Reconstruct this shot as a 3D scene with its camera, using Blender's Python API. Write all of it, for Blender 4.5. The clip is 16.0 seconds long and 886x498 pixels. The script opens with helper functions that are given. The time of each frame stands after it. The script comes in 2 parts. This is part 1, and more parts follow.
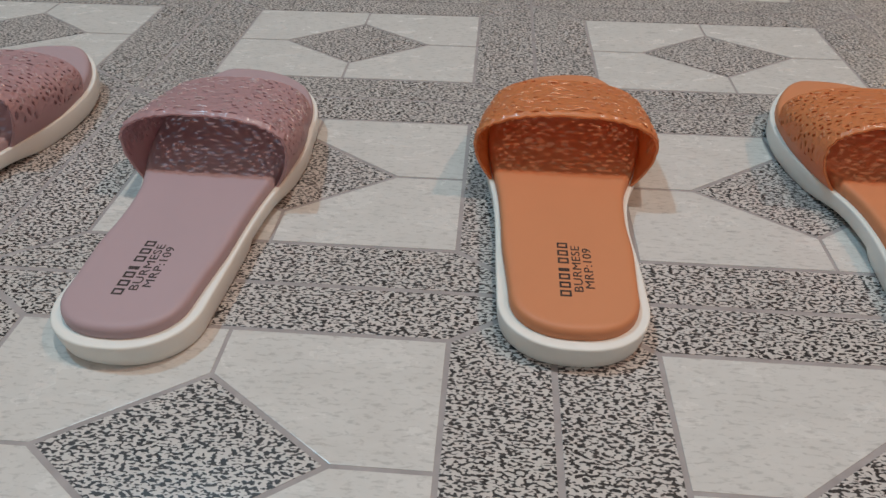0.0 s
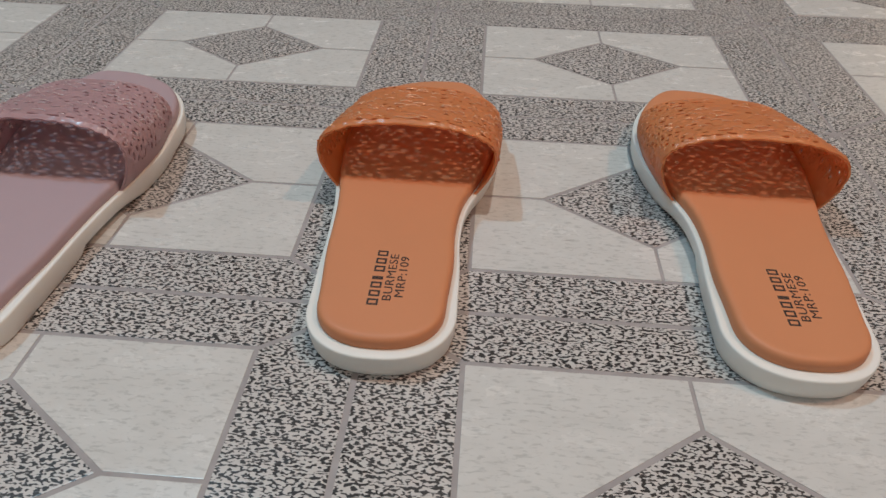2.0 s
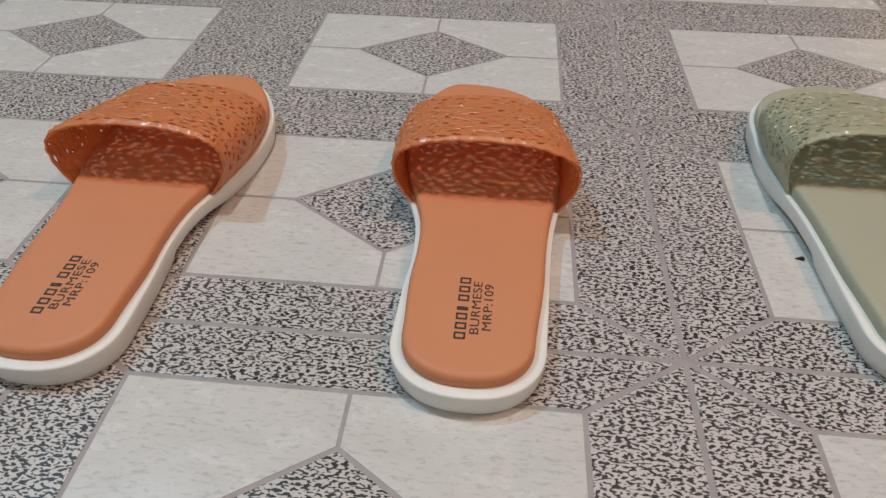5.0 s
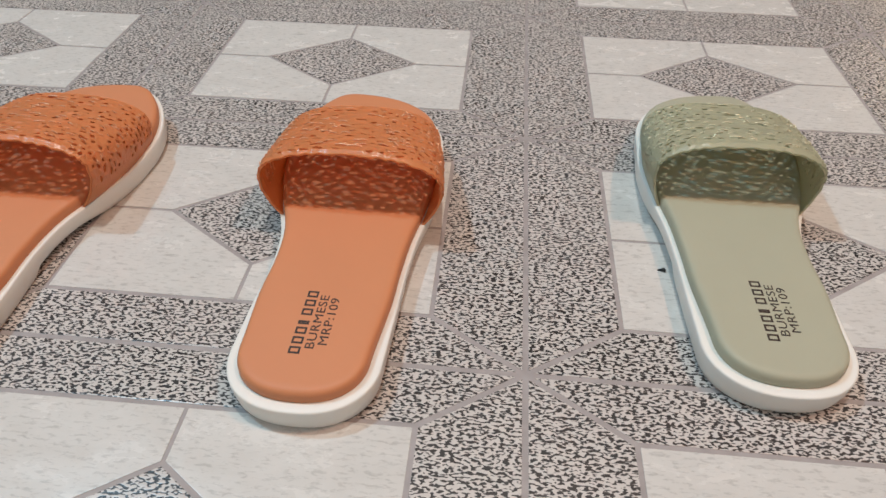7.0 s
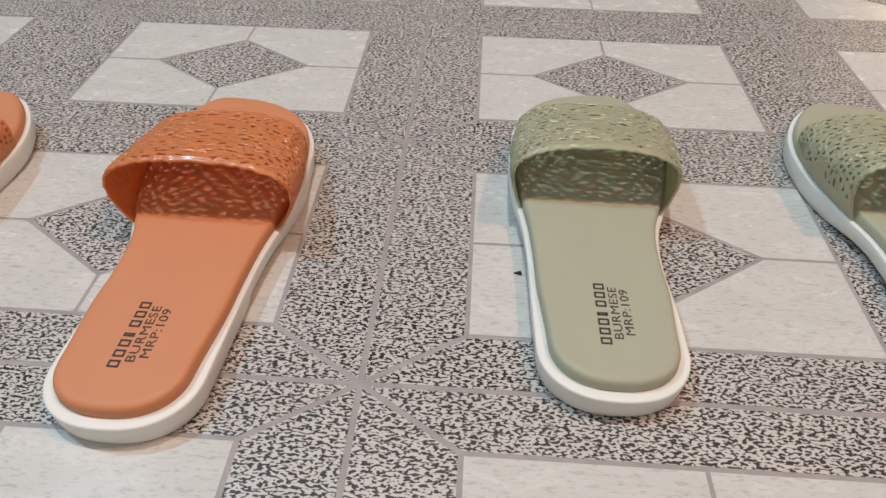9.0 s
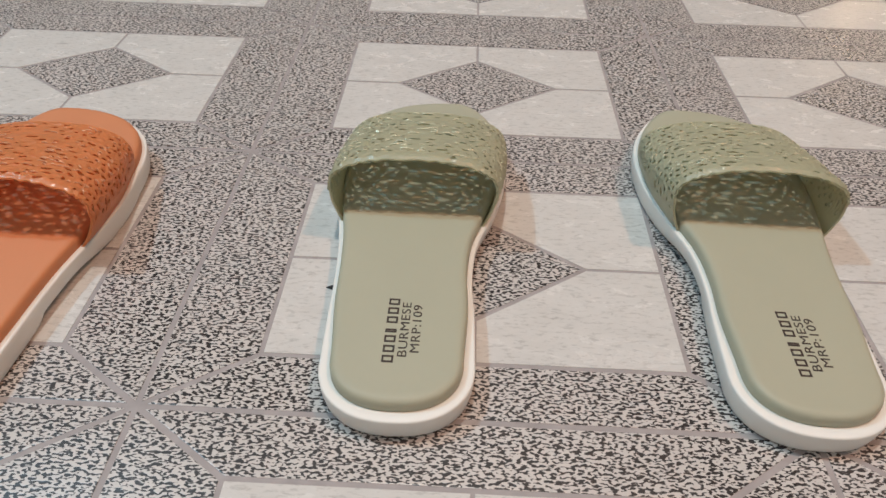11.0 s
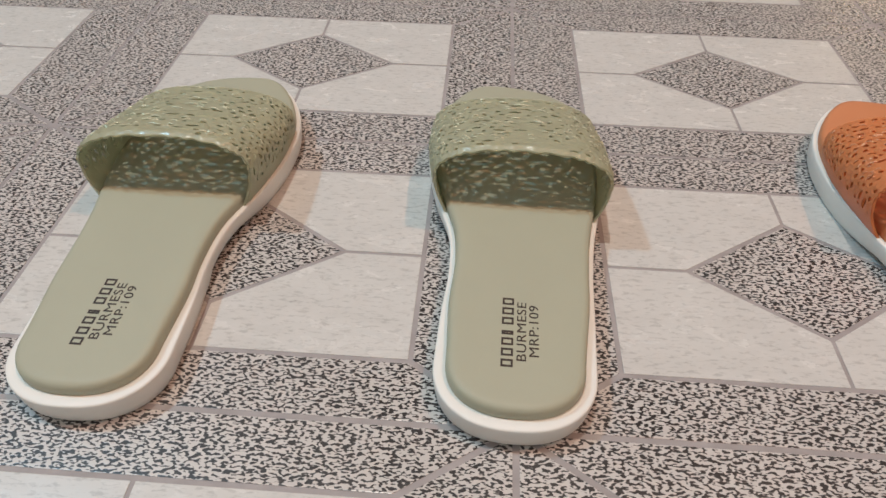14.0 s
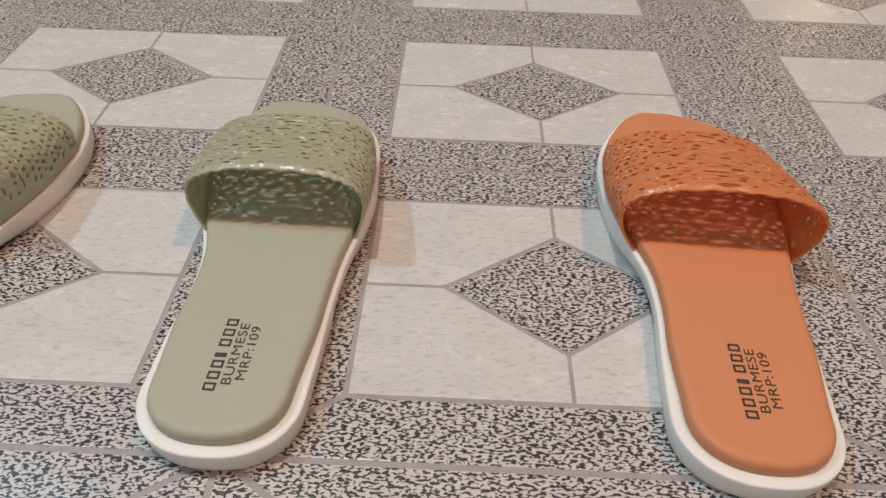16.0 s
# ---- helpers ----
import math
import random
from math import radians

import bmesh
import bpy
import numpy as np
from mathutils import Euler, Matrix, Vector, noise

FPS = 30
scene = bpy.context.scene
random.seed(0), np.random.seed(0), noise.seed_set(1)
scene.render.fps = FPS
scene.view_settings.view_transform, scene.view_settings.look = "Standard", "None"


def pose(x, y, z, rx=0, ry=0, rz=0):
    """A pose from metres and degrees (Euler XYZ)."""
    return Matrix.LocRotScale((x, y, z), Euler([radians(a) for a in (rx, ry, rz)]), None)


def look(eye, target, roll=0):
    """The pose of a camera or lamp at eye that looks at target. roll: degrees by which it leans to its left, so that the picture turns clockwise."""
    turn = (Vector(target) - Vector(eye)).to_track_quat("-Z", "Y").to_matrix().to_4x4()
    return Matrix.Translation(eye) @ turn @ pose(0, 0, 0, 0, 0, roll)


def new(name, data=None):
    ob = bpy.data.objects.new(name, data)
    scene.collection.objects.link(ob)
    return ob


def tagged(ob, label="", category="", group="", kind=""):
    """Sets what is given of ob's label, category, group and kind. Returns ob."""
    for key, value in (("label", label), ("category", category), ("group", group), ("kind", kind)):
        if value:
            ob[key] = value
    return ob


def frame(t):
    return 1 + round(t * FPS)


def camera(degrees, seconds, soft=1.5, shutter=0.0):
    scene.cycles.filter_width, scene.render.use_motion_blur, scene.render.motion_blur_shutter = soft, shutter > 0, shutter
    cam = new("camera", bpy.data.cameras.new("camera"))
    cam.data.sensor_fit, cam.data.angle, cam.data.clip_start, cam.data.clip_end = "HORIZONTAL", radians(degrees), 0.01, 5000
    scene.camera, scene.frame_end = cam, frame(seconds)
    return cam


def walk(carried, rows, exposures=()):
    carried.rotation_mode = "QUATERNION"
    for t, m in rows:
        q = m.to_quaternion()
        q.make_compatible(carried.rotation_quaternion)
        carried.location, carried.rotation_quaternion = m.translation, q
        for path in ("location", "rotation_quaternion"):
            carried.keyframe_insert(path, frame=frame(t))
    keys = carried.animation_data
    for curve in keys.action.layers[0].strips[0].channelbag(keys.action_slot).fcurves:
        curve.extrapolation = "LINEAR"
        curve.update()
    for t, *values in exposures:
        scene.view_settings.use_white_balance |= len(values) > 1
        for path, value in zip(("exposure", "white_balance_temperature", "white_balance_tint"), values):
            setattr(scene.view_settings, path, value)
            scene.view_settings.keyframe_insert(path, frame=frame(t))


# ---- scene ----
EXPOSURES = [(0.0, -1.32), (4.2, -1.31), (6.5, -0.94), (16.0, -1.01)]
cam = camera(67.6, 16.0, soft=1.5)
# seconds, eye, target, roll
PATH = [
    (0, (-0.335, -0.238, 0.229), (-0.451, 1.288, -1.058), 0.3),
    (0.5, (-0.315, -0.236, 0.228), (-0.405, 1.296, -1.054), 1.3),
    (1, (-0.291, -0.233, 0.232), (-0.386, 1.297, -1.052), 1.3),
    (1.5, (-0.266, -0.232, 0.234), (-0.369, 1.295, -1.054), 1.2),
    (2, (-0.251, -0.23, 0.235), (-0.341, 1.294, -1.056), 1.5),
    (2.5, (-0.23, -0.225, 0.236), (-0.314, 1.288, -1.068), 1.8),
    (3, (-0.209, -0.221, 0.239), (-0.297, 1.29, -1.068), 1.7),
    (3.4, (-0.182, -0.217, 0.242), (-0.294, 1.291, -1.067), 0.8),
    (3.5, (-0.142, -0.201, 0.241), (-0.272, 1.273, -1.104), 0.6),
    (4, (-0.131, -0.203, 0.242), (-0.276, 1.279, -1.094), 0.5),
    (4.2, (-0.123, -0.203, 0.241), (-0.254, 1.275, -1.101), 0.6),
    (6.5, (-0.046, -0.193, 0.251), (-0.18, 1.278, -1.097), 0.7),
    (7, (-0.023, -0.191, 0.252), (-0.149, 1.277, -1.1), 0.7),
    (7.5, (-0.011, -0.19, 0.251), (-0.14, 1.279, -1.099), 0.5),
    (8, (0.005, -0.187, 0.255), (-0.123, 1.273, -1.106), 0.3),
    (8.5, (0.023, -0.181, 0.252), (-0.065, 1.278, -1.113), 0.9),
    (9, (0.046, -0.179, 0.252), (-0.029, 1.29, -1.104), 1.1),
    (9.5, (0.078, -0.175, 0.252), (0.015, 1.292, -1.106), 0.6),
    (10, (0.101, -0.17, 0.253), (0.057, 1.295, -1.108), 1.1),
    (10.2, (0.106, -0.169, 0.252), (0.08, 1.297, -1.108), 2.0),
    (12.3, (0.198, -0.154, 0.255), (0.138, 1.329, -1.086), 0.7),
    (12.5, (0.203, -0.153, 0.254), (0.145, 1.326, -1.092), 0.9),
    (13, (0.221, -0.151, 0.25), (0.145, 1.314, -1.11), 0.7),
    (13.5, (0.251, -0.147, 0.249), (0.184, 1.292, -1.138), 1.1),
    (14, (0.277, -0.146, 0.248), (0.192, 1.279, -1.153), 0.9),
    (14.5, (0.304, -0.144, 0.249), (0.24, 1.28, -1.154), 1.7),
    (15, (0.331, -0.141, 0.249), (0.29, 1.278, -1.159), 1.8),
    (15.5, (0.359, -0.138, 0.249), (0.312, 1.287, -1.154), 1.7),
    (16, (0.392, -0.133, 0.253), (0.368, 1.304, -1.138), 1.8),
]
walk(cam, [(t, look(eye, target, roll)) for t, eye, target, roll in PATH], EXPOSURES)

# ---- room light ----
world = bpy.data.worlds.new("room_air")
scene.world = world
world.use_nodes = True
world.node_tree.nodes["Background"].inputs["Color"].default_value = (0.9, 0.95, 1.0, 1)
world.node_tree.nodes["Background"].inputs["Strength"].default_value = 0.05


def lamp(name, eye, target, size, watts, colour):
    data = bpy.data.lights.new(name, "AREA")
    data.shape, data.size, data.size_y = "RECTANGLE", size[0], size[1]
    data.energy, data.color = watts, colour
    ob = new(name, data)
    ob.matrix_world = look(eye, target)
    return ob


CEILING = 2.9
lamp("ceiling_lamp", (0.0, 0.35, 2.80), (0.0, 0.15, 0), (0.09, 0.09), 55, (1.0, 0.97, 0.90))
lamp("cool_lamp", (-1.40, 0.60, 2.70), (0.0, 0.1, 0), (0.10, 0.12), 61, (0.42, 0.77, 1.0))
lamp("warm_lamp", (1.30, 0.20, 2.70), (0.1, 0.1, 0), (0.12, 0.12), 48, (1.0, 0.48, 0.28))


# ---- materials ----
class Nodes:
    """A small wrapper that adds and links shader nodes."""

    def __init__(self, name):
        self.mat = bpy.data.materials.new(name)
        self.mat.use_nodes = True
        self.tree = self.mat.node_tree
        self.bsdf = self.tree.nodes["Principled BSDF"]

    def add(self, kind, **values):
        node = self.tree.nodes.new(kind)
        for key, value in values.items():
            node.inputs[key].default_value = value
        return node

    def link(self, a, b):
        self.tree.links.new(a, b)

    def place(self, scale=(1, 1, 1)):
        geo = self.add("ShaderNodeNewGeometry")
        mapping = self.add("ShaderNodeMapping", Scale=scale)
        self.link(geo.outputs["Position"], mapping.inputs["Vector"])
        return mapping.outputs["Vector"]

    def local(self, scale=(1, 1, 1)):
        tex = self.add("ShaderNodeTexCoord")
        mapping = self.add("ShaderNodeMapping", Scale=scale)
        self.link(tex.outputs["Object"], mapping.inputs["Vector"])
        return mapping.outputs["Vector"]

    def noise(self, vector, scale, detail=2.0, rough=0.5, distort=0.0):
        node = self.add("ShaderNodeTexNoise", Scale=scale, Detail=detail, Roughness=rough, Distortion=distort)
        self.link(vector, node.inputs["Vector"])
        return node.outputs["Fac"]

    def ramp(self, fac, stops):
        node = self.add("ShaderNodeValToRGB")
        ramp = node.color_ramp
        while len(ramp.elements) < len(stops):
            ramp.elements.new(0.5)
        for element, (at, colour) in zip(ramp.elements, stops):
            element.position, element.color = at, (*colour, 1)
        self.link(fac, node.inputs["Fac"])
        return node.outputs["Color"]

    def mix(self, fac, a, b, mode="MIX"):
        node = self.tree.nodes.new("ShaderNodeMix")
        node.data_type, node.blend_type = "RGBA", mode
        if isinstance(fac, float):
            node.inputs["Factor"].default_value = fac
        else:
            self.link(fac, node.inputs["Factor"])
        for socket, value in (("A", a), ("B", b)):
            sockets = [s for s in node.inputs if s.name == socket and s.type == "RGBA"]
            if isinstance(value, tuple):
                sockets[0].default_value = (*value, 1)
            else:
                self.link(value, sockets[0])
        return [s for s in node.outputs if s.type == "RGBA"][0]

    def bump(self, height, strength, distance):
        node = self.add("ShaderNodeBump", Strength=strength, Distance=distance)
        self.link(height, node.inputs["Height"])
        self.link(node.outputs["Normal"], self.bsdf.inputs["Normal"])

    def done(self, colour, rough, metal=0.0):
        if isinstance(colour, tuple):
            self.bsdf.inputs["Base Color"].default_value = (*colour, 1)
        else:
            self.link(colour, self.bsdf.inputs["Base Color"])
        if isinstance(rough, float):
            self.bsdf.inputs["Roughness"].default_value = rough
        else:
            self.link(rough, self.bsdf.inputs["Roughness"])
        self.bsdf.inputs["Metallic"].default_value = metal
        return self.mat


def speckle_material():
    n = Nodes("speckled_glaze")
    v = n.place((1.0, 2.0, 1.0))
    worm = n.noise(v, 445, 0.0, 0.5, 0.6)
    patch = n.noise(n.place(), 9, 2.0)
    tone = n.ramp(worm, [(0.41, (0.040, 0.036, 0.036)), (0.46, (0.13, 0.12, 0.116)), (0.51, (0.57, 0.54, 0.515))])
    dust = n.ramp(patch, [(0.35, (0.94, 0.94, 0.94)), (0.65, (1.0, 1.0, 1.0))])
    n.bump(worm, 0.15, 0.0004)
    return n.done(n.mix(1.0, tone, dust, "MULTIPLY"), n.ramp(patch, [(0.3, (0.24,) * 3), (0.7, (0.34,) * 3)]))


def panel_material():
    n = Nodes("pale_glaze")
    cloud = n.noise(n.place((1.0, 2.0, 1.0)), 30, 5.0, 0.65, 0.5)
    grain = n.noise(n.place((1.0, 3.2, 1.0)), 170, 3.0, 0.65, 0.4)
    sparse = n.noise(n.place((1.0, 3.0, 1.0)), 70, 4.0, 0.7, 0.8)
    base = n.ramp(cloud, [(0.30, (0.565, 0.555, 0.53)), (0.55, (0.605, 0.595, 0.57)), (0.75, (0.63, 0.62, 0.595))])
    fleck = n.ramp(grain, [(0.34, (0.80, 0.80, 0.80)), (0.47, (1.0, 1.0, 1.0))])
    vein = n.ramp(sparse, [(0.27, (0.74, 0.735, 0.73)), (0.36, (1.0, 1.0, 1.0))])
    n.bump(grain, 0.08, 0.0003)
    tone = n.mix(1.0, n.mix(1.0, base, fleck, "MULTIPLY"), vein, "MULTIPLY")
    return n.done(tone, n.ramp(cloud, [(0.3, (0.20,) * 3), (0.7, (0.30,) * 3)]))


def line_material():
    n = Nodes("grout_line")
    fac = n.noise(n.place(), 60, 3.0, 0.6)
    return n.done(n.ramp(fac, [(0.3, (0.29, 0.265, 0.26)), (0.7, (0.38, 0.35, 0.345))]), 0.6)


def foam_material(name, colour, rough=0.55):
    n = Nodes(name)
    v = n.local()
    wide = n.noise(v, 30, 3.0)
    fine = n.noise(v, 900, 2.0)
    dark = tuple(c * 0.93 for c in colour)
    n.bump(fine, 0.10, 0.0003)
    return n.done(n.mix(wide, dark, colour), rough)


def strap_material(name, colour):
    n = Nodes(name)
    v = n.local()
    wide = n.noise(v, 60, 3.0)
    fine = n.noise(n.local((1.0, 3.0, 1.0)), 420, 2.0)
    dark = tuple(c * 0.88 for c in colour)
    n.bump(fine, 0.35, 0.0006)
    n.bsdf.inputs["Coat Weight"].default_value = 0.5
    n.bsdf.inputs["Coat Roughness"].default_value = 0.18
    shade = n.mix(wide, dark, colour)
    n.done(shade, 0.36)
    glow = n.add("ShaderNodeBsdfTranslucent")
    n.link(shade, glow.inputs["Color"])
    blend = n.add("ShaderNodeMixShader", Fac=0.45)
    n.link(n.bsdf.outputs["BSDF"], blend.inputs[1])
    n.link(glow.outputs["BSDF"], blend.inputs[2])
    n.link(blend.outputs["Shader"], n.tree.nodes["Material Output"].inputs["Surface"])
    return n.mat


def plaster_material():
    n = Nodes("wall_paint")
    fac = n.noise(n.place(), 3, 4.0)
    n.bump(n.noise(n.place(), 180, 2.0), 0.1, 0.001)
    return n.done(n.ramp(fac, [(0.3, (0.78, 0.76, 0.72)), (0.7, (0.82, 0.80, 0.77))]), 0.8)


SPECKLE, PANEL, LINE, PLASTER = speckle_material(), panel_material(), line_material(), plaster_material()
SOLE = foam_material("white_foam", (0.80, 0.80, 0.76), 0.5)
INK = foam_material("dark_ink", (0.035, 0.022, 0.018), 0.6)
BLACK = foam_material("black_plastic", (0.012, 0.012, 0.014), 0.5)
FOOTBEDS = {
    "mauve": foam_material("mauve_foam", (0.43, 0.31, 0.33)),
    "orange": foam_material("orange_foam", (0.60, 0.235, 0.105)),
    "green": foam_material("sage_foam", (0.40, 0.40, 0.30)),
}
# paler, half-metallic tint for the slivers that imitate the strap's glints
def glint_material(name, colour):
    n = Nodes(name)
    fine = n.noise(n.local(), 700, 2.0)
    return n.done(n.mix(fine, tuple(c * 0.9 for c in colour), colour), 0.30, 0.45)


GLINTS = {
    "mauve": glint_material("mauve_glint", (0.86, 0.70, 0.70)),
    "orange": glint_material("orange_glint", (0.90, 0.50, 0.30)),
    "green": glint_material("sage_glint", (0.86, 0.85, 0.66)),
}
STRAPS = {
    "mauve": strap_material("mauve_weave", (0.72, 0.48, 0.50)),
    "orange": strap_material("orange_weave", (0.90, 0.38, 0.15)),
    "green": strap_material("sage_weave", (0.65, 0.65, 0.47)),
}


# ---- building helpers ----
def part(name, verts, faces, material, parent, label="", smooth=False, kind=""):
    mesh = bpy.data.meshes.new(name)
    mesh.from_pydata([tuple(v) for v in verts], [], faces)
    mesh.materials.append(material)
    if smooth:
        mesh.shade_smooth()
    mesh.update()
    ob = new(name, mesh)
    ob.parent = parent
    return tagged(ob, label, kind=kind)


def box_geometry(x0, x1, y0, y1, z0, z1):
    v = [(x, y, z) for z in (z0, z1) for y in (y0, y1) for x in (x0, x1)]
    f = [(0, 2, 3, 1), (4, 5, 7, 6), (0, 1, 5, 4), (2, 6, 7, 3), (0, 4, 6, 2), (1, 3, 7, 5)]
    return v, f


def smoothstep(a, b, x):
    k = min(1.0, max(0.0, (x - a) / (b - a)))
    return k * k * (3 - 2 * k)


# ---- floor: printed tiles, 300 x 200 mm ----
TILE_W, TILE_H = 0.300, 0.2003
MARGIN_X, MARGIN_Y = 0.048, 0.0322
DIAMOND_X, DIAMOND_Y = 0.0605, 0.0405


def inset(points, gap):
    """The convex polygon, counter-clockwise, moved inwards by gap on every side."""
    out, count = [], len(points)
    for i in range(count):
        a, b, c = (Vector(points[(i + k) % count]) for k in (-1, 0, 1))
        d, e = (b - a).normalized(), (c - b).normalized()
        n, m = Vector((-d.y, d.x)), Vector((-e.y, e.x))
        side = (n + m).normalized()
        out.append(b + side * gap / max(0.3, side.dot(n)))
    return out


def tile_pieces():
    """(name, outline) of the nine printed fields of one tile."""
    w, h, cx, cy = TILE_W, TILE_H, TILE_W / 2, TILE_H / 2
    x0, x1, y0, y1 = MARGIN_X, w - MARGIN_X, MARGIN_Y, h - MARGIN_Y
    left, right = (cx - DIAMOND_X, cy), (cx + DIAMOND_X, cy)
    near, far = (cx, cy - DIAMOND_Y), (cx, cy + DIAMOND_Y)
    return [
        ("speckled_border", [(0, 0), (w, 0), (x1, y0), (x0, y0)]),
        ("speckled_border", [(w, 0), (w, h), (x1, y1), (x1, y0)]),
        ("speckled_border", [(w, h), (0, h), (x0, y1), (x1, y1)]),
        ("speckled_border", [(0, h), (0, 0), (x0, y0), (x0, y1)]),
        ("pale_panel", [(x0, y0), (cx, y0), near, left, (x0, cy)]),
        ("pale_panel", [(x1, y0), (x1, cy), right, near, (cx, y0)]),
        ("pale_panel", [(x1, y1), (cx, y1), far, right, (x1, cy)]),
        ("pale_panel", [(x0, y1), (x0, cy), left, far, (cx, y1)]),
        ("speckled_diamond", [left, near, right, far]),
    ]


def prism(outline, top, bottom, chamfer=0.0003):
    inner = inset(outline, chamfer)
    n = len(outline)
    v = [(p[0], p[1], bottom) for p in outline] + [(p[0], p[1], top - chamfer * 0.15) for p in outline] + [(p[0], p[1], top) for p in inner]
    f = [(i, (i + 1) % n, n + (i + 1) % n, n + i) for i in range(n)]
    f += [(n + i, n + (i + 1) % n, 2 * n + (i + 1) % n, 2 * n + i) for i in range(n)]
    f.append(tuple(range(2 * n, 3 * n)))
    return v, f


def build_floor():
    floor = tagged(new("floor"), "glossy printed ceramic floor tiles, speckled grey and pale panels", "floor", kind="structure")
    meshes = []
    for name, outline in tile_pieces():
        v, f = prism(inset(outline, 0.0010 if name == "pale_panel" else 0.0015), 0.0, -0.0004)
        mesh = bpy.data.meshes.new(name)
        mesh.from_pydata(v, [], f)
        mesh.materials.append(PANEL if name == "pale_panel" else SPECKLE)
        meshes.append((name, mesh))
    body = bpy.data.meshes.new("tile")
    v, f = box_geometry(0, TILE_W, 0, TILE_H, -0.008, -0.0003)
    body.from_pydata(v, [], f)
    body.materials.append(LINE)
    near = {(i, j) for i in range(-4, 4) for j in range(-2, 5)}
    for i, j in sorted(near):
        tile = new("tile", body)
        tile.parent, tile.location = floor, (i * TILE_W, j * TILE_H, 0)
        for name, mesh in meshes:
            new(name, mesh).parent = tile
    for kind, material in (("speckled_border", SPECKLE), ("pale_panel", PANEL), ("bed", LINE)):
        verts, faces = [], []
        for i in range(-9, 12):
            for j in range(-7, 26):
                if (i, j) in near:
                    continue
                if kind == "bed":
                    shapes = [([(0, 0), (TILE_W, 0), (TILE_W, TILE_H), (0, TILE_H)], -0.0003)]
                else:
                    shapes = [(inset(o, 0.0010 if n == "pale_panel" else 0.0015), 0.0) for n, o in tile_pieces() if (n == "pale_panel") == (kind == "pale_panel")]
                for outline, z in shapes:
                    faces.append(tuple(range(len(verts), len(verts) + len(outline))))
                    verts += [(p[0] + i * TILE_W, p[1] + j * TILE_H, z) for p in outline]
        part("tile_field" if kind != "bed" else "tile_bed", verts, faces, material, floor, kind="stuff")
    return floor


def build_room():
    # walls and ceiling are never in view; added pale and close to bounce lamplight
    x0, x1, y0, y1 = -9 * TILE_W, 12 * TILE_W, -7 * TILE_H, 26 * TILE_H
    for name, box in (
        ("wall_north", (x0 - 0.1, x1 + 0.1, y1, y1 + 0.1, -0.01, CEILING)),
        ("wall_south", (x0 - 0.1, x1 + 0.1, y0 - 0.1, y0, -0.01, CEILING)),
        ("wall_west", (x0 - 0.1, x0, y0, y1, -0.01, CEILING)),
        ("wall_east", (x1, x1 + 0.1, y0, y1, -0.01, CEILING)),
        ("ceiling", (x0 - 0.1, x1 + 0.1, y0 - 0.1, y1 + 0.1, CEILING, CEILING + 0.1)),
    ):
        v, f = box_geometry(*box)
        tagged(part(name, v, f, PLASTER, None), "unseen light-bouncing off-white " + name.split("_")[0], name.split("_")[0], kind="structure")


# ---- sandals ----
# Stations along the foot: distance from the heel, lateral and medial half width
STATIONS = np.array([
    (0.000, 0.000, 0.000), (0.030, 0.0352, 0.0352), (0.060, 0.0364, 0.0346), (0.085, 0.0372, 0.0332),
    (0.110, 0.0392, 0.0352), (0.140, 0.0440, 0.0448), (0.170, 0.0465, 0.0520), (0.195, 0.0445, 0.0540), (0.248, 0.0, 0.0),
])
LENGTH = 0.248
TOE_X = 0.018
RIM, BED = 0.0134, 0.0197


def half_width(y, side):
    """Half width of the sole at y; side 1 is lateral, 2 is medial."""
    rows = STATIONS[1:-1]
    k = int(np.clip(np.searchsorted(rows[:, 0], y) - 1, 0, len(rows) - 2))
    s = np.clip((y - rows[k, 0]) / (rows[k + 1, 0] - rows[k, 0]), 0, 1)
    slope = np.gradient(rows[:, side], rows[:, 0])
    h = rows[k + 1, 0] - rows[k, 0]
    a, b, c, d = rows[k, side], slope[k] * h, rows[k + 1, side], slope[k + 1] * h
    return (2 * a - 2 * c + b + d) * s ** 3 + (3 * c - 3 * a - 2 * b - d) * s ** 2 + b * s + a


def outline(count=120):
    """The sole's outline, counter-clockwise seen from above, for a left foot: medial is +x."""
    heel_end, toe_start = 0.030, 0.190
    pts = []
    n = count // 4
    for i in range(n):
        a = math.pi / 2 * i / n
        pts.append((half_width(heel_end, 2) * math.sin(a) ** 0.86, heel_end * (1 - math.cos(a) ** 0.95)))
    for i in range(n):
        y = heel_end + (toe_start - heel_end) * i / n
        pts.append((half_width(y, 2), y))
    m = n
    for i in range(m * 2):
        a = math.pi * i / (2 * m)
        wide = half_width(toe_start, 2) if a < math.pi / 2 else half_width(toe_start, 1)
        c, s = math.cos(a), math.sin(a)
        shift = TOE_X * s ** 2
        pts.append((math.copysign(abs(c) ** 0.88, c) * (wide - shift * (1 if c > 0 else -1)) + shift, toe_start + (LENGTH - toe_start) * s ** 0.92))
    for i in range(n):
        y = toe_start + (heel_end - toe_start) * i / n
        pts.append((-half_width(y, 1), y))
    for i in range(n):
        a = math.pi / 2 * (1 - i / n)
        pts.append((-half_width(heel_end, 1) * math.sin(a) ** 0.86, heel_end * (1 - math.cos(a) ** 0.95)))
    return pts


def smooth_inset(pts, gap):
    count, out = len(pts), []
    for i in range(count):
        a, b = Vector(pts[i - 2]), Vector(pts[(i + 2) % count])
        d = (b - a).normalized()
        g = gap[i] if isinstance(gap, list) else gap
        out.append((pts[i][0] - d.y * g, pts[i][1] + d.x * g))
    return out


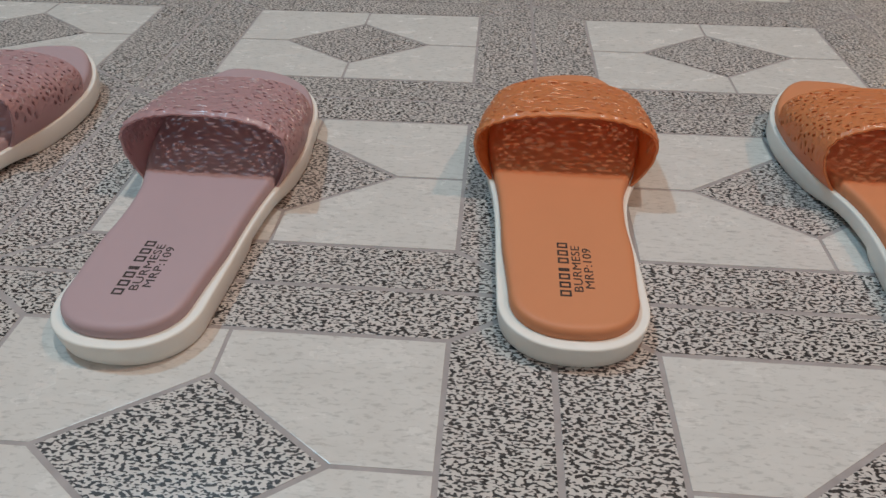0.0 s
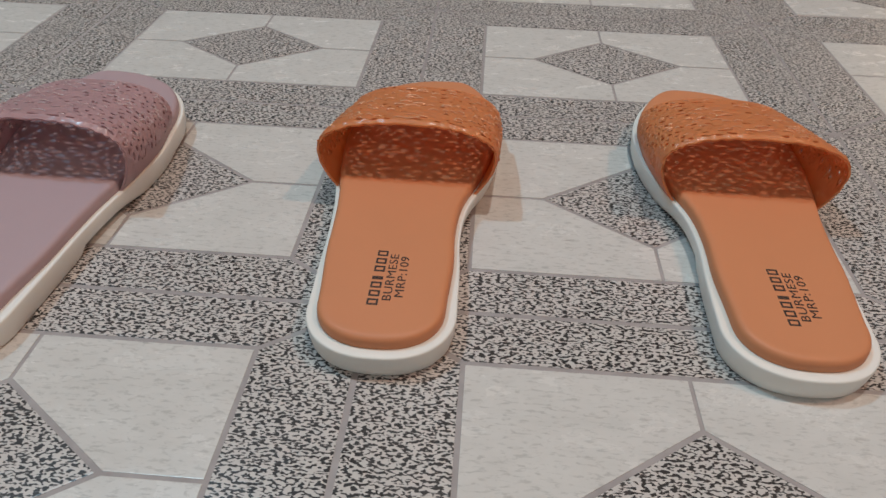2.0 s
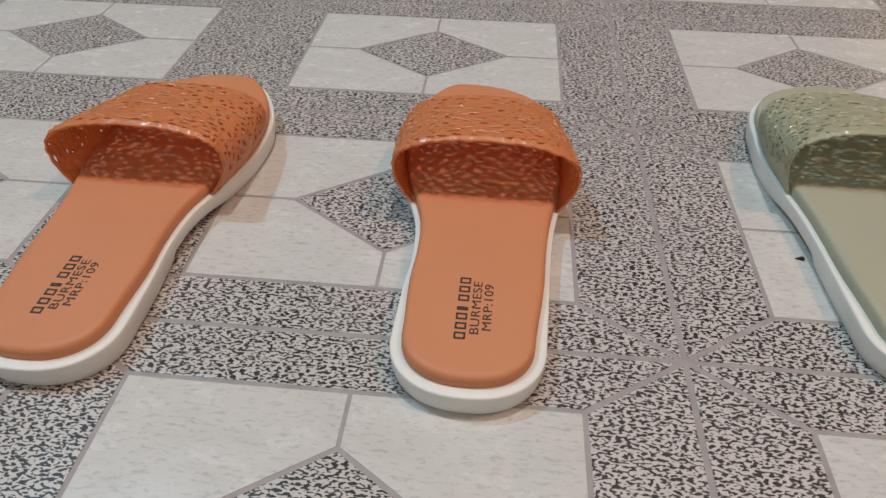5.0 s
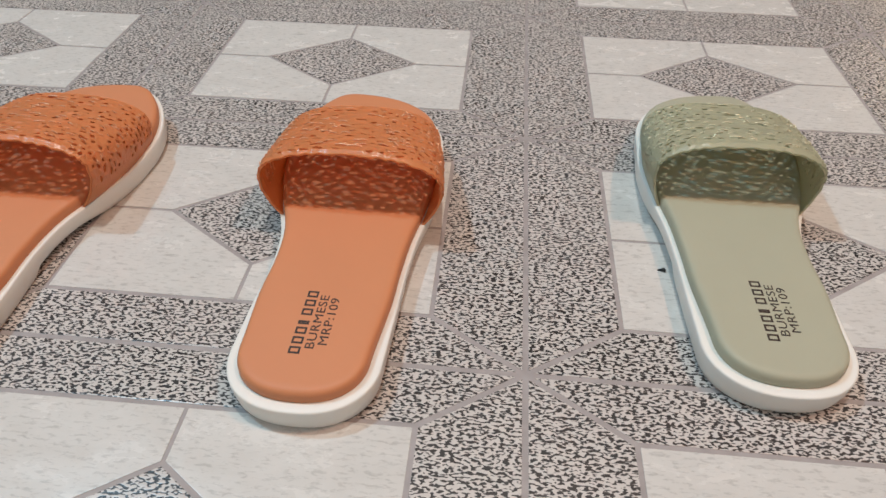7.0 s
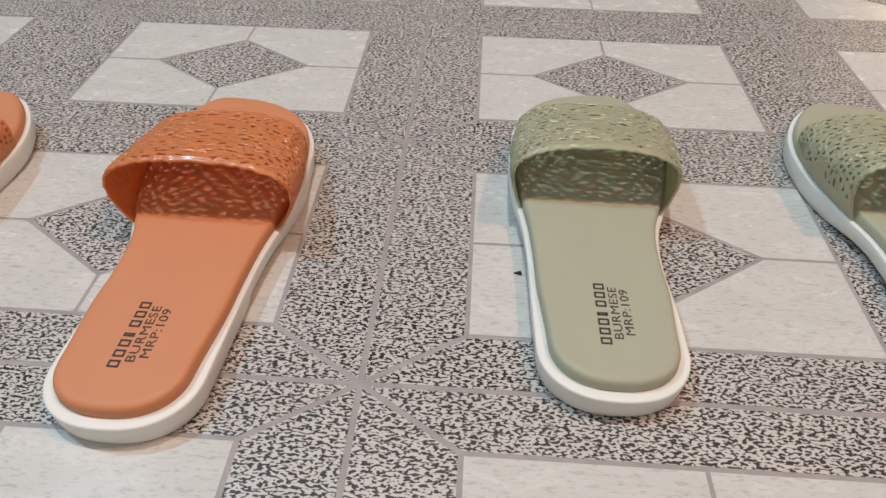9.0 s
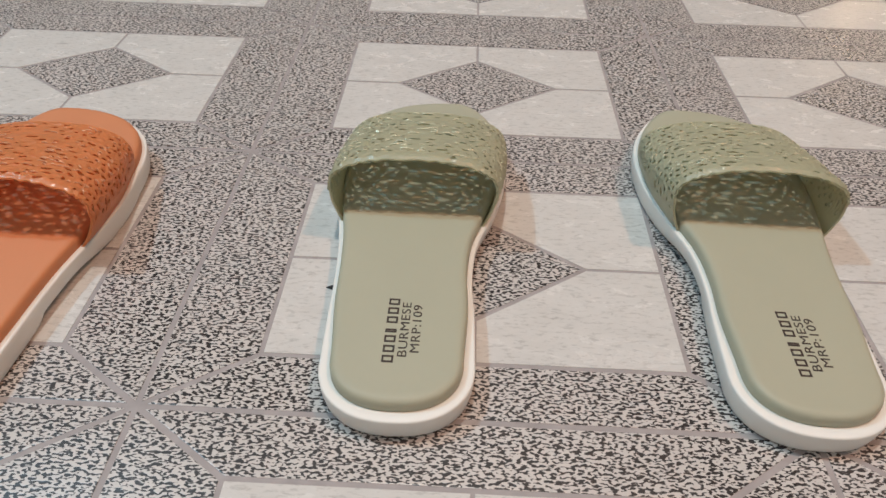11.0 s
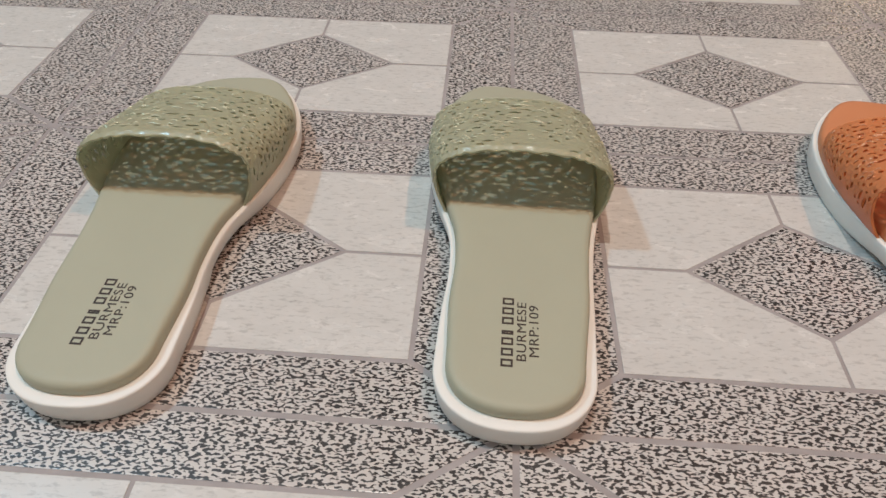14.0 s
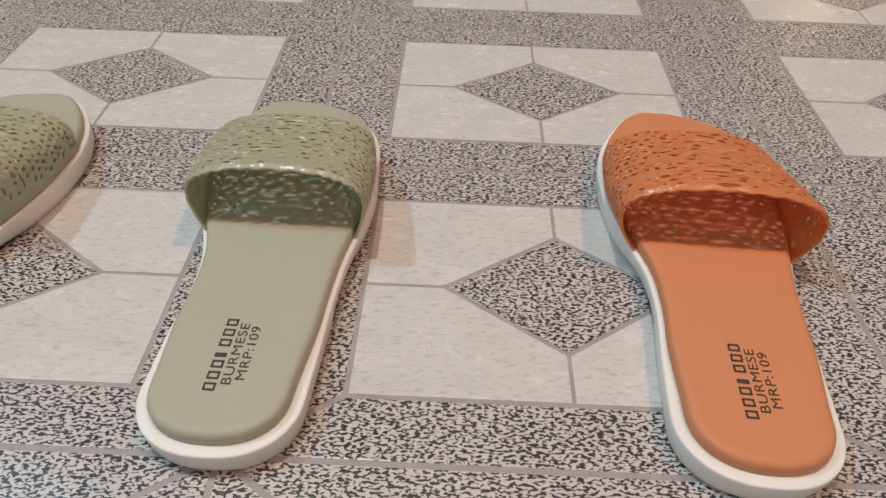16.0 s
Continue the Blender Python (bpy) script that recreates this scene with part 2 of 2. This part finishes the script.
def stack(rings):
    """A closed body from rings of equal length, capped at both ends."""
    n = len(rings[0])
    verts = [v for ring in rings for v in ring]
    faces = [(r * n + i, r * n + (i + 1) % n, (r + 1) * n + (i + 1) % n, (r + 1) * n + i) for r in range(len(rings) - 1) for i in range(n)]
    faces.append(tuple(reversed(range(n))))
    faces.append(tuple(range((len(rings) - 1) * n, len(rings) * n)))
    return verts, faces


def arch_lift(y):
    """The hollow under the waist of the sole."""
    return 0.0035 * smoothstep(0.082, 0.087, y) * (1 - smoothstep(0.118, 0.150, y)) 


SPRING = {"mauve": 0.0085, "orange": 0.0060, "green": 0.0035}


# how far each strap leans out beyond the sole, by the spring of its sandal
FLARE = {0.0085: 0.0005, 0.0060: 0.0032, 0.0035: -0.0020}


def toe_spring(y, spring):
    """How far the front of the sandal curves up off the floor."""
    k = max(0.0, (y - 0.150) / (LENGTH - 0.150))
    return spring * k ** 1.9


def strap_point(u, v, spring=0.0085):
    """A point of the strap: u runs from the lateral to the medial side, v from the back edge to the front edge."""
    side = 2 * abs(u - 0.5)
    medial = u > 0.5
    y_back = 0.1342 - 0.45 * spring - 0.005 * side ** 3
    y_front = 0.203 - 0.008 * side ** 2
    y = y_back + (y_front - y_back) * v
    hw = half_width(min(y, 0.19), 2 if medial else 1) - 0.0042
    if y > 0.19:
        hw -= (y - 0.19) ** 2 * (7.0 if medial else 12.0)
    flare = (1 - v) ** 1.5
    zc = 0.0240 + 0.0110 * flare
    lip = max(0.0, 1 - v / 0.05) ** 2 * (1 - smoothstep(0.35, 0.75, side))
    top = 0.0410 - (0.0085 - spring) * 0.4 * (0.4 + 0.6 * v) + 0.0145 * (1 - v) ** 1.1
    wide = hw + 0.0012 + (0.0080 + FLARE[spring]) * flare
    low = 0.24
    if side > 1 - low:
        s = (1 - side) / low
        x = hw + (wide - hw) * math.sin(s * math.pi / 2) ** 0.9
        z = RIM - 0.003 + (zc - RIM + 0.003) * s + toe_spring(y, spring) * (1 - s)
    else:
        a = (1 - low - side) / (1 - low) * math.pi / 2
        x = wide * math.cos(a) ** 0.80
        z = zc + (top - zc) * math.sin(a) ** 0.88
    return Vector((x if medial else -x, y - 0.0006 * lip, z - 0.0016 * lip))


def weave_marks(seed):
    """Slits and raised strands of the lace band, as leaning ellipses on a loose grid: place, half sizes, lean."""
    rng = random.Random(seed)
    slits, strands = [], []
    rows, columns = 15, 24
    for r in range(rows):
        for c in range(columns):
            u = (c + 0.5 * (r % 2) + 0.25 + rng.uniform(-0.20, 0.20)) / columns
            v = 0.018 + 0.965 * (r + 0.5 + rng.uniform(-0.16, 0.16)) / rows
            lean = rng.uniform(-0.35, 0.35)
            if rng.random() < 0.78:
                slits.append((u * BAND_U, v * BAND_V, 0.0010 + 0.0019 * rng.random() ** 1.4, 0.00065 + 0.00070 * rng.random() ** 1.3, lean))
            u += rng.uniform(0.35, 0.65) / columns
            strands.append((u * BAND_U, (v + rng.uniform(-0.4, 0.4) / rows) * BAND_V, rng.uniform(0.0018, 0.0036), rng.uniform(0.0007, 0.0012),
                            rng.uniform(-0.4, 0.4), rng.uniform(0.0002, 0.0006)))
    return slits, strands


def bucketed(marks):
    cells = {}
    for mark in marks:
        cell = (int(mark[0] / 0.004), int(mark[1] / 0.004))
        for a in (-1, 0, 1):
            for b in (-1, 0, 1):
                cells.setdefault((cell[0] + a, cell[1] + b), []).append(mark)
    return cells


def reach(mark, x, y):
    """Distance from the mark's middle, 1 at its rim."""
    c, s = math.cos(mark[4]), math.sin(mark[4])
    dx, dy = x - mark[0], y - mark[1]
    return math.hypot((dx * c + dy * s) / mark[2], (dy * c - dx * s) / mark[3])


BAND_U, BAND_V = 0.155, 0.070


def build_strap(parent, material, mirror, seed, label, spring):
    """A woven band with raised strands and small slits cut through."""
    nu, nv = 250, 112
    slits, strands = (bucketed(marks) for marks in weave_marks(seed))

    def near_slit(x, y):
        return min(((reach(mark, x, y), mark) for mark in slits.get((int(x / 0.004), int(y / 0.004)), ())), key=lambda p: p[0], default=(9.0, None))

    def plain(u, v):
        return 2 * abs(u - 0.5) > 0.85 or v < 0.022 or v > 0.975

    # grid points close to the rim of a slit are drawn onto it
    knots, depth = [], []
    for i in range(nu + 1):
        for j in range(nv + 1):
            x, y = i / nu * BAND_U, j / nv * BAND_V
            d, mark = (9.0, None) if plain(i / nu, j / nv) else near_slit(x, y)
            if mark and d > 0.3:
                dx, dy = (x - mark[0]) * (1 / d - 1), (y - mark[1]) * (1 / d - 1)
                if math.hypot(dx, dy) < 0.00034:
                    x, y, d = x + dx, y + dy, 1.0
            knots.append((x / BAND_U, y / BAND_V))
            depth.append(d)
    row = nv + 1
    grid = [[strap_point(*knots[i * row + j], spring) for j in range(row)] for i in range(nu + 1)]
    outer = []
    for i in range(nu + 1):
        side = 2 * abs(i / nu - 0.5)
        weave = 1 - smoothstep(0.78, 0.90, side)
        for j in range(row):
            u, v = knots[i * row + j]
            du = grid[min(i + 1, nu)][j] - grid[max(i - 1, 0)][j]
            dv = grid[i][min(j + 1, nv)] - grid[i][max(j - 1, 0)]
            normal = du.cross(dv).normalized()
            lift = 0.0
            if weave > 0 and v > 0.02:
                x, y = u * BAND_U, v * BAND_V
                for mark in strands.get((int(x / 0.004), int(y / 0.004)), ()):
                    d = reach(mark, x, y)
                    if d < 1:
                        lift = max(lift, mark[5] * (1 - d * d))
                d = depth[i * row + j]
                lift += 0.00045 * math.exp(-((d - 1.75) / 0.45) ** 2) - 0.0004 * max(0.0, 1.5 - d)
                lift += 0.0003 * noise.noise(Vector((u * 60, v * 40, seed)))
                seam = math.exp(-((v - 0.022) / 0.010) ** 2)
                lift += 0.0004 * seam * (0.6 + 0.4 * math.sin(u * 150 + seed))
            edge = 0.0005 * weave * math.sin(u * 130 + 1.5 * math.sin(u * 37 + seed)) * (1 - smoothstep(0.0, 0.05, v))
            p = grid[i][j] + normal * (0.0008 + lift * weave) + Vector((0, edge, 0))
            outer.append((p, normal))

    def holed(i, j):
        corners = (i * row + j, (i + 1) * row + j, (i + 1) * row + j + 1, i * row + j + 1)
        return max(depth[k] for k in corners) <= 1.001

    m = -1 if mirror else 1
    thick = 0.0013
    count = (nu + 1) * (nv + 1)
    verts = [(p.x * m, p.y, p.z) for p, n in outer] + [((p.x - n.x * thick) * m, p.y - n.y * thick, p.z - n.z * thick) for p, n in outer]
    faces = []
    solid = [[not holed(i, j) for j in range(nv)] for i in range(nu)]
    at = lambda i, j: i * (nv + 1) + j
    for i in range(nu):
        for j in range(nv):
            if not solid[i][j]:
                continue
            a, b, c, d = at(i, j), at(i + 1, j), at(i + 1, j + 1), at(i, j + 1)
            faces.append((a, b, c, d))
            faces.append((d + count, c + count, b + count, a + count))
            for p, q, x, y in ((a, b, i, j - 1), (b, c, i + 1, j), (c, d, i, j + 1), (d, a, i - 1, j)):
                if not (0 <= x < nu and 0 <= y < nv) or not solid[x][y]:
                    faces.append((p, q, q + count, p + count))
    if mirror:
        faces = [tuple(reversed(f)) for f in faces]
    return part("strap", verts, faces, material, parent, label, smooth=True)


def build_glints(parent, material, mirror, seed, spring):
    """Short pale slivers added on the strap, standing in for glints on its hole rims."""
    rng = random.Random(seed + 50)
    verts, faces, sides, steps = [], [], 6, 7
    m = -1 if mirror else 1
    for _ in range(170):
        u0, v0 = rng.uniform(0.16, 0.84), rng.uniform(0.05, 0.95)
        half, lean = rng.uniform(0.0007, 0.0021), rng.gauss(0, 0.25)
        radius = rng.uniform(0.00018, 0.00030)
        rings = []
        for k in range(steps):
            t = 2 * k / (steps - 1) - 1
            u = u0 + t * half * math.cos(lean) / BAND_U
            v = min(1.0, max(0.0, v0 + t * half * math.sin(lean) / BAND_V))
            p, e = strap_point(u, v, spring), 0.004
            du = strap_point(u + e, v, spring) - strap_point(u - e, v, spring)
            dv = strap_point(u, min(1, v + e), spring) - strap_point(u, max(0, v - e), spring)
            normal = du.cross(dv).normalized()
            rings.append((p + normal * (0.0005 * (1 - t * t) + 0.0011), normal))
        for k, (p, normal) in enumerate(rings):
            ahead = (rings[min(k + 1, steps - 1)][0] - rings[max(k - 1, 0)][0]).normalized()
            across = ahead.cross(normal).normalized()
            up = across.cross(ahead)
            for q in range(sides):
                a = 2 * math.pi * q / sides
                w = p + across * radius * math.cos(a) + up * radius * math.sin(a)
                verts.append((w.x * m, w.y, w.z))
        base = len(verts) - steps * sides
        for k in range(steps - 1):
            for q in range(sides):
                a, b = base + k * sides + q, base + k * sides + (q + 1) % sides
                faces.append((a, b, b + sides, a + sides))
    return part("glint_slivers", verts, faces, material, parent, "added pale slivers that stand in for glints on the strap", smooth=True)


def print_text(body, length, height, parent, x, y, z, name):
    """Letters printed on the footbed, read from the heel towards the toe."""
    curve = bpy.data.curves.new(name, "FONT")
    curve.body, curve.size, curve.space_character = body, 1.0, 1.08
    curve.extrude = 0.01
    ob = new(name, curve)
    bpy.context.view_layer.update()
    mesh = bpy.data.meshes.new_from_object(ob.evaluated_get(bpy.context.evaluated_depsgraph_get()))
    bpy.data.objects.remove(ob)
    xs, ys = [v.co.x for v in mesh.vertices], [v.co.y for v in mesh.vertices]
    x0, y0 = min(xs), min(ys)
    kx, ky = length / (max(xs) - x0), height / (max(ys) - y0)
    mesh.transform(Matrix.Diagonal((kx, ky, 0.01, 1)) @ Matrix.Translation((-x0, -y0, 0)))
    mesh.materials.clear()
    mesh.materials.append(INK)
    out = new(name, mesh)
    out.parent = parent
    out.matrix_basis = pose(x, y, z, 0, 0, 90)
    return out


def build_sandal(colour, label, left, x, y, turn, seed):
    sandal = tagged(new("sandal"), label, "sandal", "sandals in a row")
    sandal.matrix_basis = pose(x, y, 0, 0, 0, turn)
    m = 1 if left else -1
    edge = outline()
    flip = (lambda pts: pts) if left else (lambda pts: [(-p[0], p[1]) for p in reversed(pts)])

    def ring(gap, z, lift=0.0):
        near = 0.0 if gap < 0.0054 else 0.0027
        pts = smooth_inset(edge, [gap - near * smoothstep(0.025, 0.075, e[1]) for e in edge])
        return [(p[0], p[1], z + lift * arch_lift(e[1]) + toe_spring(e[1], SPRING[colour])) for p, e in zip(flip(pts), flip(edge))]

    v, f = stack([ring(0.0030, 0.0, 1), ring(0.0018, 0.0003, 1), ring(0.0011, 0.0014, 1), ring(0.0005, 0.0050, 0.6), ring(0.0001, 0.0090, 0.2),
                  ring(0.0, RIM - 0.0010), ring(0.0002, RIM - 0.0003), ring(0.0008, RIM), ring(0.0060, RIM), ring(0.0072, RIM - 0.001)])
    sole = part("sole", v, f, SOLE, sandal, "thick white foam sole", smooth=True)
    v, f = stack([ring(0.0057, RIM - 0.001), ring(0.0054, RIM + 0.0004), ring(0.0055, BED - 0.0028), ring(0.0060, BED - 0.0013), ring(0.0070, BED - 0.0004),
                  ring(0.0086, BED), ring(0.0110, BED), ring(0.0140, BED)])
    bed = part("footbed", v, f, FOOTBEDS[colour], sandal, smooth=True)
    strap = build_strap(sandal, STRAPS[colour], not left, seed, "openwork woven strap", SPRING[colour])
    build_glints(strap, GLINTS[colour], not left, seed, SPRING[colour])
    # the maker's mark is drawn as seven plain box outlines; the two lines below it can be read
    top = BED + 0.00006
    for k in range(7):
        at, wide = 0.0263 + k * 0.0057, 0.0040 if k != 3 else 0.0022
        verts, faces = [], []
        for x0, x1, y0, y1 in ((-0.0066, -0.0014, at, at + 0.0010), (-0.0066, -0.0014, at + wide - 0.0010, at + wide),
                               (-0.0066, -0.0057, at + 0.0010, at + wide - 0.0010), (-0.0023, -0.0014, at + 0.0010, at + wide - 0.0010)):
            v, f = box_geometry(x0, x1, y0, y1, top - 0.0001, top + 0.00008)
            faces += [tuple(i + len(verts) for i in q) for q in f]
            verts += v
        part("printed_box", verts, faces, INK, bed)
    print_text("BURMESE", 0.0325, 0.0042, bed, 0.0042, 0.0298, top, "printed_line")
    print_text("MRP:109", 0.0285, 0.0042, bed, 0.0096, 0.0324, top, "printed_line")
    return sandal


def build_chip(x, y):
    """A scrap of black plastic, three-cornered and bent."""
    v = [(-0.0030, 0.0006, 0), (0.0016, -0.0010, 0), (0.0010, 0.0016, 0), (-0.0026, 0.0004, 0.0010), (0.0014, -0.0008, 0.0022), (0.0009, 0.0013, 0.0018)]
    f = [(0, 2, 1), (3, 4, 5), (0, 1, 4, 3), (1, 2, 5, 4), (2, 0, 3, 5)]
    chip = part("plastic_scrap", v, f, BLACK, None)
    chip.location = (x, y, 0)
    tagged(chip, "tiny black plastic scrap lying beside a white sole", "scrap")


def build_wall_lamp(x, y, z):
    lamp_ob = tagged(new("wall_lamp"), "small warm glowing globe lamp on the wall", "lamp")
    lamp_ob.location = (x, y, z)
    glow = Nodes("warm_globe")
    glow.bsdf.inputs["Emission Color"].default_value = (1.0, 0.72, 0.42, 1)
    glow.bsdf.inputs["Emission Strength"].default_value = 90.0
    for name, radius, dy, mat in (("globe", 0.06, -0.10, glow.done((0.9, 0.85, 0.75), 0.4)), ("wall_plate", 0.05, 0.0, SOLE)):
        bm = bmesh.new()
        bmesh.ops.create_uvsphere(bm, u_segments=24, v_segments=14, radius=radius)
        for v in bm.verts:
            v.co.y = v.co.y * (1.0 if name == "globe" else 0.5) + dy
            if name == "globe" and v.co.y > dy + 0.04:
                v.co.x, v.co.z = v.co.x * 0.8, v.co.z * 0.8
        mesh = bpy.data.meshes.new(name)
        bm.to_mesh(mesh)
        bm.free()
        mesh.materials.append(mat)
        mesh.shade_smooth()
        new(name, mesh).parent = lamp_ob
    stem_v, stem_f = box_geometry(-0.01, 0.01, -0.06, -0.01, -0.01, 0.01)
    part("stem", stem_v, stem_f, SOLE, lamp_ob)


build_room()
floor = build_floor()
SANDALS = [
    ("mauve", "dusty mauve slide sandal with a woven strap on the tiles", True, -0.6660, -0.0335, 0.1, 1),
    ("mauve", "dusty mauve slide sandal, mate of the first, on the tiles", False, -0.4957, -0.0605, -1.3, 2),
    ("orange", "tan orange slide sandal with openwork strap, beside a mauve one", True, -0.2917, -0.0447, -0.3, 3),
    ("orange", "tan orange slide sandal, beside its mate and a sage one", False, -0.1005, -0.0399, -0.7, 4),
    ("green", "sage green slide sandal with white sole, beside an orange one", True, 0.1148, -0.0109, 0.0, 5),
    ("green", "sage green slide sandal with a woven strap, beside its mate", False, 0.2979, -0.0080, -1.3, 6),
    ("orange", "lighter orange slide sandal beside the sage green pair", False, 0.5200, -0.0097, -3.2, 7),
]
for row in SANDALS:
    build_sandal(*row)
build_chip(0.0742, 0.0770)
build_wall_lamp(3.19, 26 * TILE_H - 0.02, 1.68)
